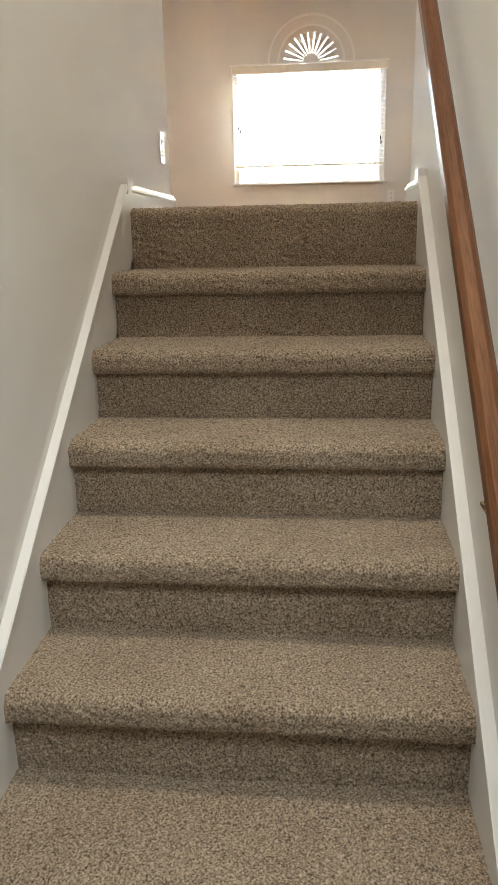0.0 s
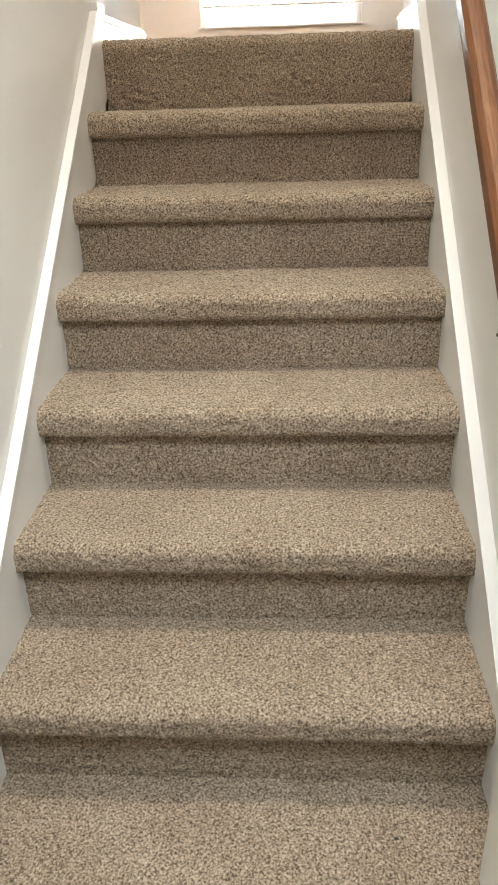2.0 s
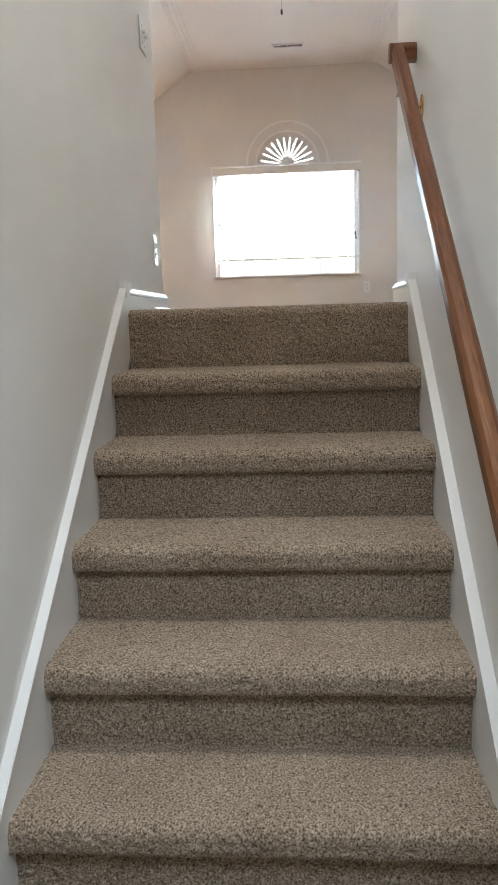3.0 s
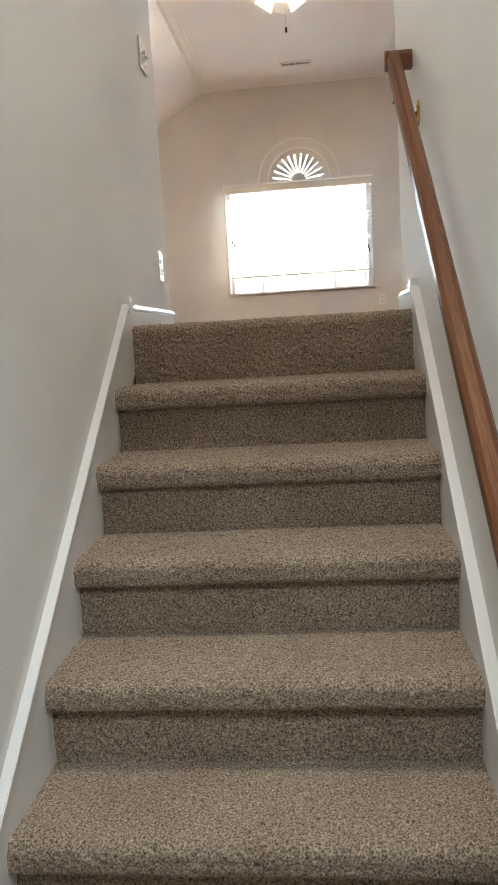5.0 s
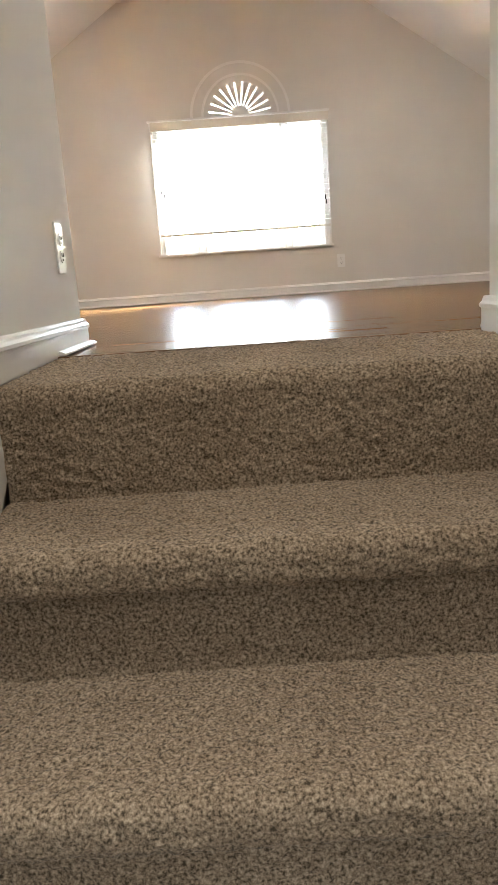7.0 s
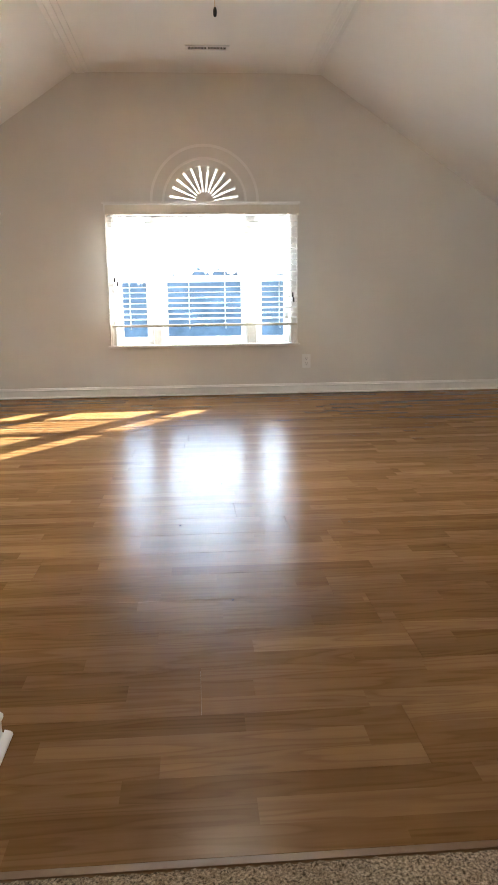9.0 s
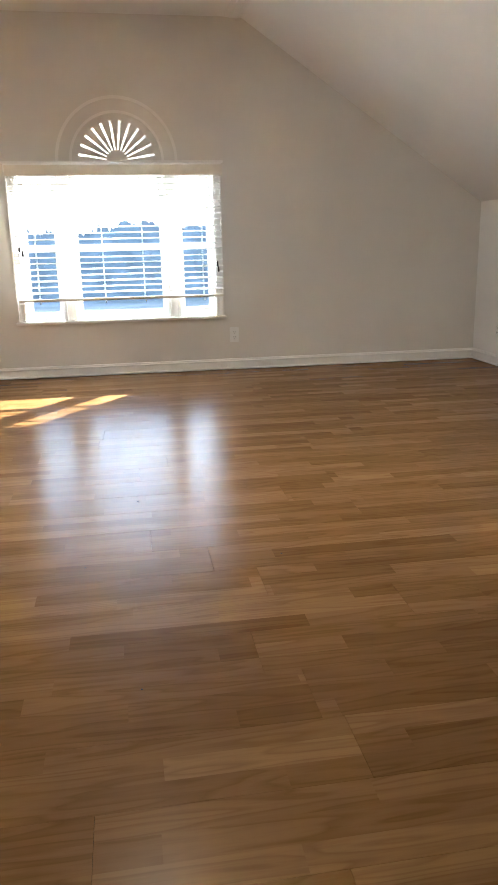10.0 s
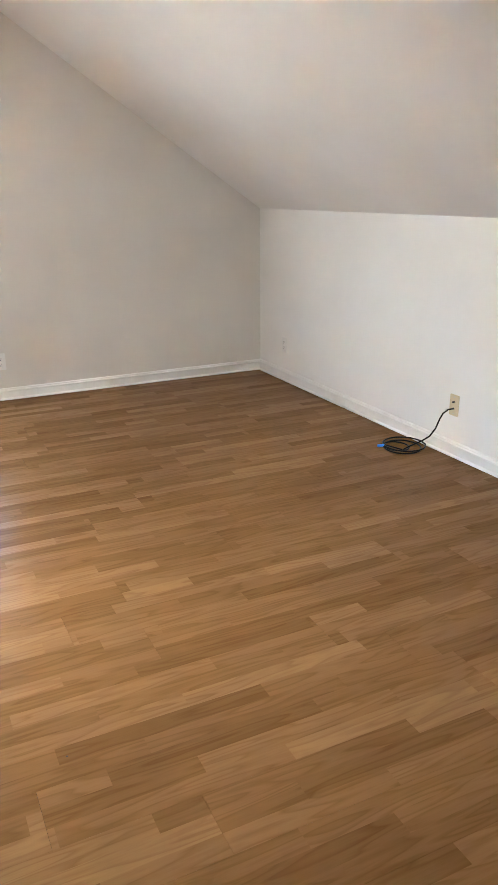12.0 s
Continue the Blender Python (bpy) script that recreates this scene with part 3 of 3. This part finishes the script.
# half-round sunburst above the window
burst = structure(new("window_2"), "white half-round sunburst panel with open rays above the window", "fanlight")
def half_ring(name, r0, r1, y0, y1, mat, n=40, bevel=0.0):
    bm = bmesh.new()
    outer = [(AX + r1 * math.cos(math.pi * i / n), AZ + r1 * math.sin(math.pi * i / n)) for i in range(n + 1)]
    inner = [(AX + r0 * math.cos(math.pi * i / n), AZ + r0 * math.sin(math.pi * i / n)) for i in range(n + 1)]
    prism(bm, outer + inner[::-1], "y", y0, y1)
    return solid(name, bm, mat, burst, bevel)


# both beads are painted lighter than the board, in place of grazing light
half_ring("outer_bead", 0.412, 0.432, YI - 0.02, YI, WALL)
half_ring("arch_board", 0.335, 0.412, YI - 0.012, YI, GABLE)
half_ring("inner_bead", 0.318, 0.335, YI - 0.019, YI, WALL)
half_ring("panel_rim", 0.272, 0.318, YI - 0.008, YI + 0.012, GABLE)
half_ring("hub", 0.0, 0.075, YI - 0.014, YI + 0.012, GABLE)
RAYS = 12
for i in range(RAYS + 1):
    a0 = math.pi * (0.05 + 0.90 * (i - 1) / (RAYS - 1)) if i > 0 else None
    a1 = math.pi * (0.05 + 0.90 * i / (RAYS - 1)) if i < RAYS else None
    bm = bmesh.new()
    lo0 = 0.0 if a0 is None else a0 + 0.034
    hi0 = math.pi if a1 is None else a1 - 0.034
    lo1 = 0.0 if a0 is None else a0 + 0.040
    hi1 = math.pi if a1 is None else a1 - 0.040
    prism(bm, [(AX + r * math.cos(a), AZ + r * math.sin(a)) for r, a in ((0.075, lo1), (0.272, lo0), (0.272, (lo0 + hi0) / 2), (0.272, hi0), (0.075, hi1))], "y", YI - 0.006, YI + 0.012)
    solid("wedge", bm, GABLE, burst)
bm = bmesh.new()
prism(bm, [(AX + 0.298 * math.cos(math.pi * i / 24), AZ + 0.298 * math.sin(math.pi * i / 24)) for i in range(25)], "y", YI + 0.03, YI + 0.036)
solid("frosted_pane", bm, DIFFUSER, burst)

# blind hung in front of the casing
blind = tagged(new("window_blind"), "white two-inch slat blind lowered almost to the stool, slats open", "blind")
BX0, BX1, BY = -0.293, 1.212, 5.575
boxes("valance", [(BX0 - 0.006, BX1 + 0.006, 5.526, 5.536, 2.962, 3.032), (BX0 - 0.006, BX0 + 0.004, 5.536, YI - 0.022, 2.962, 3.032), (BX1 - 0.004, BX1 + 0.006, 5.536, YI - 0.022, 2.962, 3.032)], VALANCE, blind, 0.002)
boxes("headrail", [(BX0, BX1, 5.54, 5.61, 2.975, 3.015)], VALANCE, blind, 0.002)
bm = bmesh.new()
prism(bm, [(-0.025, -0.0012), (-0.012, 0.0008), (0.0, 0.0014), (0.012, 0.0008), (0.025, -0.0012), (0.025, 0.0012), (0.012, 0.0034), (0.0, 0.004), (-0.012, 0.0034), (-0.025, 0.0012)], "x", BX0 + 0.004, BX1 - 0.004)
first = solid("slat", bm, SLAT, blind)
first.matrix_basis = Matrix.Translation((0, BY, 2.95)) @ Matrix.Rotation(radians(9), 4, "X")
N_SLAT = 20
for i in range(1, N_SLAT):
    o = new("slat", first.data)
    o.parent = blind
    o.matrix_basis = Matrix.Translation((random.uniform(-0.002, 0.002), BY, 2.95 - 0.0418 * i)) @ Matrix.Rotation(radians(random.uniform(-2.5, 2.5) + 9), 4, "X") @ Matrix.Rotation(radians(random.uniform(-0.08, 0.08)), 4, "Y")
bar("bottom_rail", BX0 + 0.004, BX1 - 0.004, BY - 0.026, BY + 0.026, 2.096, 2.114, VALANCE, 0.004, blind)
bm = bmesh.new()
for x in (-0.14, 0.33, 0.62, 1.06):
    for y in (BY - 0.026, BY + 0.026):
        sweep(bm, [(x, y, 2.98), (x, y, 2.105)], 0.0012, 5)
    sweep(bm, [(x + 0.006, BY, 2.98), (x + 0.006, BY, 2.08)], 0.0012, 5)
    lathe(bm, [(0.002, 0.012), (0.006, 0.0), (0.005, -0.012), (0.0, -0.014)], (x + 0.006, BY - 0.02, 2.088), 8)
tagged(solid("ladder_cords", bm, CORD, blind), kind="stuff")
bm = bmesh.new()
for x, zb in ((1.165, 2.36), (1.172, 2.32), (-0.245, 2.49), (-0.225, 2.46)):
    sweep(bm, [(x, 5.522, 2.965), (x, 5.522, zb)], 0.0012, 5)
tagged(solid("pull_cords", bm, CORD, blind), kind="stuff")
bm = bmesh.new()
for x, zb in ((1.165, 2.36), (1.172, 2.32), (-0.245, 2.49), (-0.225, 2.46)):
    lathe(bm, [(0.002, 0.0), (0.006, -0.012), (0.007, -0.035), (0.004, -0.042), (0.0, -0.042)], (x, 5.522, zb), 8)
tagged(solid("cord_tassels", bm, DARK, blind), kind="stuff")

# ---- fixtures ----


def rounded_plate(bm, w, h, t):
    pts = []
    r = 0.005
    for cx, cz, a0 in ((w / 2 - r, h / 2 - r, 0), (-w / 2 + r, h / 2 - r, 90), (-w / 2 + r, -h / 2 + r, 180), (w / 2 - r, -h / 2 + r, 270)):
        pts += [(cx + r * math.cos(radians(a0 + d)), cz + r * math.sin(radians(a0 + d))) for d in (0, 30, 60, 90)]
    prism(bm, pts, "y", -t, 0)


def wall_plate(kind, label, m, mat=None, gangs=1):
    """Built facing -y on a wall at y 0, then posed."""
    mat = mat or PLATE
    ob = tagged(new(kind), label, kind.replace("_", " "))
    w = 0.07 + 0.046 * (gangs - 1)
    bm = bmesh.new()
    rounded_plate(bm, w, 0.115, 0.005)
    solid("plate", bm, mat, ob, 0.0012)
    bm = bmesh.new()
    slots = bmesh.new()
    if kind == "wall_outlet":
        for dz in (-0.0195, 0.0195):
            pts = [(0.0165 * math.cos(a) , dz + 0.0145 * math.sin(a)) for a in (2 * math.pi * i / 16 for i in range(16))]
            prism(bm, pts, "y", -0.0075, -0.004)
            # raised dark blocks stand for the shaded openings of the slots
            box(slots, -0.008, -0.0055, -0.0085, -0.006, dz - 0.001, dz + 0.008)
            box(slots, 0.0055, 0.008, -0.0085, -0.006, dz - 0.001, dz + 0.008)
            box(slots, -0.003, 0.003, -0.0085, -0.006, dz - 0.010, dz - 0.005)
        tagged(solid("receptacle", bm, mat, ob), kind="stuff")
        tagged(solid("slots", slots, DARK, ob), kind="stuff")
    elif kind == "light_switch":
        for g in range(gangs):
            x = (g - (gangs - 1) / 2) * 0.046
            prism(bm, [(x - 0.004, -0.012), (x + 0.004, -0.012), (x + 0.004, 0.012), (x - 0.004, 0.012)], "y", -0.0065, -0.004)
            box(bm, x - 0.0035, x + 0.0035, -0.018, -0.005, 0.0, 0.008)
            for dz in (-0.03, 0.03):
                lathe(slots, [(0.0, 0.0012), (0.0035, 0.001), (0.0035, -0.001), (0.0, -0.001)], None, 8, Matrix.Translation((x, -0.0055, dz)) @ Matrix.Rotation(radians(90), 4, "X"))
        tagged(solid("toggles", bm, mat, ob), kind="stuff")
        tagged(solid("screws", slots, STEEL, ob), kind="stuff")
    else:
        for dz in (-0.018, 0.018):
            lathe(bm, [(0.0, 0.012), (0.0048, 0.012), (0.0048, 0.0), (0.007, 0.0), (0.007, -0.003), (0.0, -0.003)], None, 10, Matrix.Translation((0, -0.005, dz)) @ Matrix.Rotation(radians(90), 4, "X"))
        for dz in (-0.045, 0.045):
            lathe(slots, [(0.0, 0.0012), (0.0035, 0.001), (0.0035, -0.001), (0.0, -0.001)], None, 8, Matrix.Translation((0, -0.0055, dz)) @ Matrix.Rotation(radians(90), 4, "X"))
        tagged(solid("sockets", bm, DARK, ob), kind="stuff")
        tagged(solid("screws", slots, STEEL, ob), kind="stuff")
    ob.matrix_basis = m
    return ob


wall_plate("wall_outlet", "white duplex outlet on the gable wall", pose(1.296, NORTH, 1.795))
wall_plate("wall_outlet", "white duplex outlet on the knee wall", pose(ROOM_E, 5.246, 1.795, 0, 0, -90))
wall_plate("wall_outlet", "white duplex outlet on the stairwell wall", pose(WL, 0.61, 1.766, 0, 0, 90))
wall_plate("light_switch", "white two-gang toggle switch on the stairwell wall", pose(WL, 0.56, 2.552, 0, 0, 90), None, 2)
wall_plate("cable_outlet", "ivory coaxial wall plate with a black cable", pose(ROOM_E, 3.362, 1.805, 0, 0, -90), IVORY)

# coax cable looped on the floor
cable = tagged(new("coax_cable"), "black coaxial cable coiled on the floor with a blue connector", "cable")
zc = FZ + 0.004
pts = [(3.276, 3.362, 1.787), (3.25, 3.365, 1.785), (3.228, 3.376, 1.765), (3.222, 3.392, 1.73), (3.222, 3.42, 1.668), (3.215, 3.455, 1.615), (3.195, 3.50, 1.575), (3.15, 3.53, 1.548), (3.09, 3.52, 1.537)]
# three loose loops that meet at the plug end
meet = Vector((3.035, 3.62))
for i in range(1, 55):
    a = 2 * math.pi * i / 18
    loop = (i - 1) // 18
    size = (0.92, 0.62, 1.0)[loop]
    side = Vector((0.9 * (1 - math.cos(a)) * 0.112, -0.436 * (1 - math.cos(a)) * 0.112)) + Vector((0.436, 0.9)) * 0.125 * math.sin(a + 0.1 * loop)
    at_ = meet + side * size
    pts.append((at_.x, at_.y, zc + 0.002 + 0.004 * loop + 0.008 * (1 - math.cos(a)) * (loop == 2)))
bm = bmesh.new()
sweep(bm, pts, 0.0046, 7)
solid("lead", bm, RUBBER, cable, 0, True)
bm = bmesh.new()
sweep(bm, [(3.04, 3.62, zc + 0.012), (3.022, 3.632, zc + 0.008), (3.008, 3.642, zc + 0.006)], 0.0075, 8)
solid("connector", bm, BLUE, cable, 0, True)

# ceiling register
vent = tagged(new("ceiling_vent"), "white ceiling register with dark louvre slots", "vent")
VX0, VX1, VY0, VY1 = 0.355, 0.66, 5.01, 5.11
boxes("frame", [(VX0, VX1, VY0, VY0 + 0.02, CEILING - 0.008, CEILING), (VX0, VX1, VY1 - 0.02, VY1, CEILING - 0.008, CEILING), (VX0, VX0 + 0.02, VY0 + 0.02, VY1 - 0.02, CEILING - 0.008, CEILING), (VX1 - 0.02, VX1, VY0 + 0.02, VY1 - 0.02, CEILING - 0.008, CEILING), ((VX0 + VX1) / 2 - 0.004, (VX0 + VX1) / 2 + 0.004, VY0 + 0.02, VY1 - 0.02, CEILING - 0.008, CEILING)], PLATE, vent)
# thin black sheet stands for the unlit duct behind the louvres
boxes("dark_backing", [(VX0 + 0.02, VX1 - 0.02, VY0 + 0.02, VY1 - 0.02, CEILING - 0.002, CEILING - 0.001)], DARK, vent)
bm = bmesh.new()
for i in range(26):
    x = VX0 + 0.027 + i * (VX1 - VX0 - 0.054) / 25
    box(bm, x - 0.0012, x + 0.0012, VY0 + 0.02, VY1 - 0.02, CEILING - 0.007, CEILING - 0.002)
tagged(solid("louvres", bm, PLATE, vent), kind="stuff")


def ceiling_fan(cx, cy):
    fan = tagged(new("ceiling_fan"), "brass ceiling fan with pale blades and three lit tulip shades", "ceiling fan")
    bm = bmesh.new()
    lathe(bm, [(0.0, 0.0), (0.065, 0.0), (0.068, -0.02), (0.045, -0.05), (0.015, -0.06), (0.013, -0.10), (0.05, -0.105), (0.095, -0.12), (0.10, -0.16), (0.085, -0.185), (0.05, -0.195), (0.05, -0.235), (0.056, -0.245), (0.056, -0.275), (0.03, -0.295), (0.0, -0.30)], (cx, cy, CEILING), 28)
    solid("motor", bm, BRASS, fan, 0, True)
    bm = bmesh.new()
    prism(bm, [(0.17, -0.048), (0.30, -0.062), (0.60, -0.068), (0.655, -0.05), (0.67, 0.0), (0.655, 0.05), (0.60, 0.068), (0.30, 0.062), (0.17, 0.048)], "z", -0.003, 0.003)
    blade = solid("blade", bm, BLADE, fan, 0.001)
    bm = bmesh.new()
    box(bm, 0.085, 0.20, -0.014, 0.014, -0.009, -0.004)
    box(bm, 0.17, 0.215, -0.035, 0.035, -0.009, -0.004)
    arm = solid("blade_arm", bm, BRASS, fan, 0.002)
    for i in range(5):
        m = pose(cx, cy, CEILING - 0.172, 0, 0, 20 + 72 * i) @ pose(0, 0, 0, 11, 0, 0)
        for src in (blade, arm):
            o = src if i == 0 else new(src.name.split(".")[0], src.data)
            o.parent = fan
            o.matrix_basis = m
    for i in range(3):
        m = pose(cx, cy, CEILING - 0.268, 0, 0, 35 + 120 * i) @ pose(0.055, 0, 0, 0, 142, 0)
        bm = bmesh.new()
        lathe(bm, [(0.012, 0.0), (0.02, 0.012), (0.022, 0.03)], None, 14, m)
        solid("lamp_arm", bm, BRASS, fan, 0, True)
        bm = bmesh.new()
        lathe(bm, [(0.024, 0.022), (0.034, 0.04), (0.046, 0.07), (0.05, 0.10), (0.056, 0.128), (0.064, 0.14), (0.061, 0.14), (0.047, 0.10), (0.042, 0.07), (0.02, 0.026)], None, 18, m)
        solid("shade", bm, SHADE, fan, 0, True)
        d = bpy.data.lights.new("fan_bulb", "POINT")
        d.energy, d.shadow_soft_size, d.color = FAN_WATTS, 0.03, (1.0, 0.87, 0.73)
        new("fan_bulb", d).matrix_world = m @ pose(0, 0, 0.09)
    bm = bmesh.new()
    sweep(bm, [(cx + 0.02, cy, CEILING - 0.29), (cx + 0.022, cy, CEILING - 0.53)], 0.0012, 5)
    solid("pull_chain", bm, BRASS, fan)
    bm = bmesh.new()
    lathe(bm, [(0.0, 0.0), (0.004, 0.0), (0.0075, -0.012), (0.0075, -0.03), (0.004, -0.036), (0.0, -0.036)], (cx + 0.022, cy, CEILING - 0.53), 10)
    solid("pull_knob", bm, DARK, fan, 0, True)


ceiling_fan(0.465, 2.84)

# unseen fixture added to go with the assumed lamp over the stairs
can = tagged(new("ceiling_light"), "assumed round white downlight, added unseen in the ceiling over the stairs", "ceiling light")
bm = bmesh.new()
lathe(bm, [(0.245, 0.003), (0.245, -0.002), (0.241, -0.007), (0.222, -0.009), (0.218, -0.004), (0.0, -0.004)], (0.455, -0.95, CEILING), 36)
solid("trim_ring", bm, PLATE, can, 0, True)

# ---- outside ----
bm = bmesh.new()
bmesh.ops.create_grid(bm, x_segments=1, y_segments=1, size=900)
g = solid("ground", bm, LAWN)
g.location = (0, 0, -1.4)
structure(g, "pale winter lawn outside the house", "ground")
bm = bmesh.new()
rng = random.Random(5)
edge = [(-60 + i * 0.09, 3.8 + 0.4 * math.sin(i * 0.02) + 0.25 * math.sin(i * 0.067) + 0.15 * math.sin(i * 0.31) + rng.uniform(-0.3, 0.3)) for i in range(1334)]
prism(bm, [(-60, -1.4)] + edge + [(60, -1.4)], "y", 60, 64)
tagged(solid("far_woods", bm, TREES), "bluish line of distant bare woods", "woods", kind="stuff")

# ---- floor pieces ----
bm = bmesh.new()
box(bm, XL - 0.014, XR + 0.014, 0.430, 0.4505, FZ - 0.008, FZ + 0.003)
structure(solid("threshold", bm, EDGE, None, 0.003), "thin oak threshold between carpet and laminate", "trim")

loft_floor = bpy.data.objects["floor"]
PW, PL = 0.187, 1.285


def plank_mesh(length):
    bm = bmesh.new()
    box(bm, 0.0003, length - 0.0003, -PW / 2 + 0.0003, PW / 2 - 0.0003, -0.008, 0.0)
    top = [e for e in bm.edges if all(v.co.z > -0.001 for v in e.verts)]
    bmesh.ops.bevel(bm, geom=top, offset=0.0003, segments=1, affect="EDGES")
    me = bpy.data.meshes.new("plank")
    bm.to_mesh(me)
    bm.free()
    me.materials.append(OAK)
    return me


whole = plank_mesh(PL)
rng = random.Random(11)
y = 0.4515 + PW / 2
while y - PW / 2 < NORTH:
    x = ROOM_W - rng.uniform(0.1, PL - 0.1)
    while x < ROOM_E:
        a, b = max(x, ROOM_W), min(x + PL, ROOM_E)
        if b - a > 0.02:
            full = abs(b - a - PL) < 1e-6
            o = new("plank", whole if full else plank_mesh(b - a))
            o.location = (a, y, FZ)
            o.parent = loft_floor
        x += PL
    y += PW

hall = bpy.data.objects["hall_floor"]
TP = 0.4715
bm = bmesh.new()
box(bm, -TP / 2 + 0.0025, TP / 2 - 0.0025, -TP / 2 + 0.0025, TP / 2 - 0.0025, -0.006, 0.0)
bmesh.ops.bevel(bm, geom=[e for e in bm.edges if all(v.co.z > -0.001 for v in e.verts)], offset=0.002, segments=2, affect="EDGES")
tile_me = bpy.data.meshes.new("tile")
bm.to_mesh(tile_me)
bm.free()
tile_me.materials.append(TILE)
for i in range(-4, 6):
    for j in range(5):
        o = new("tile", tile_me)
        o.parent = hall
        o.location = (0.212 + TP * (i + 0.5), -1.56 - TP * (j + 0.5), 0.0)
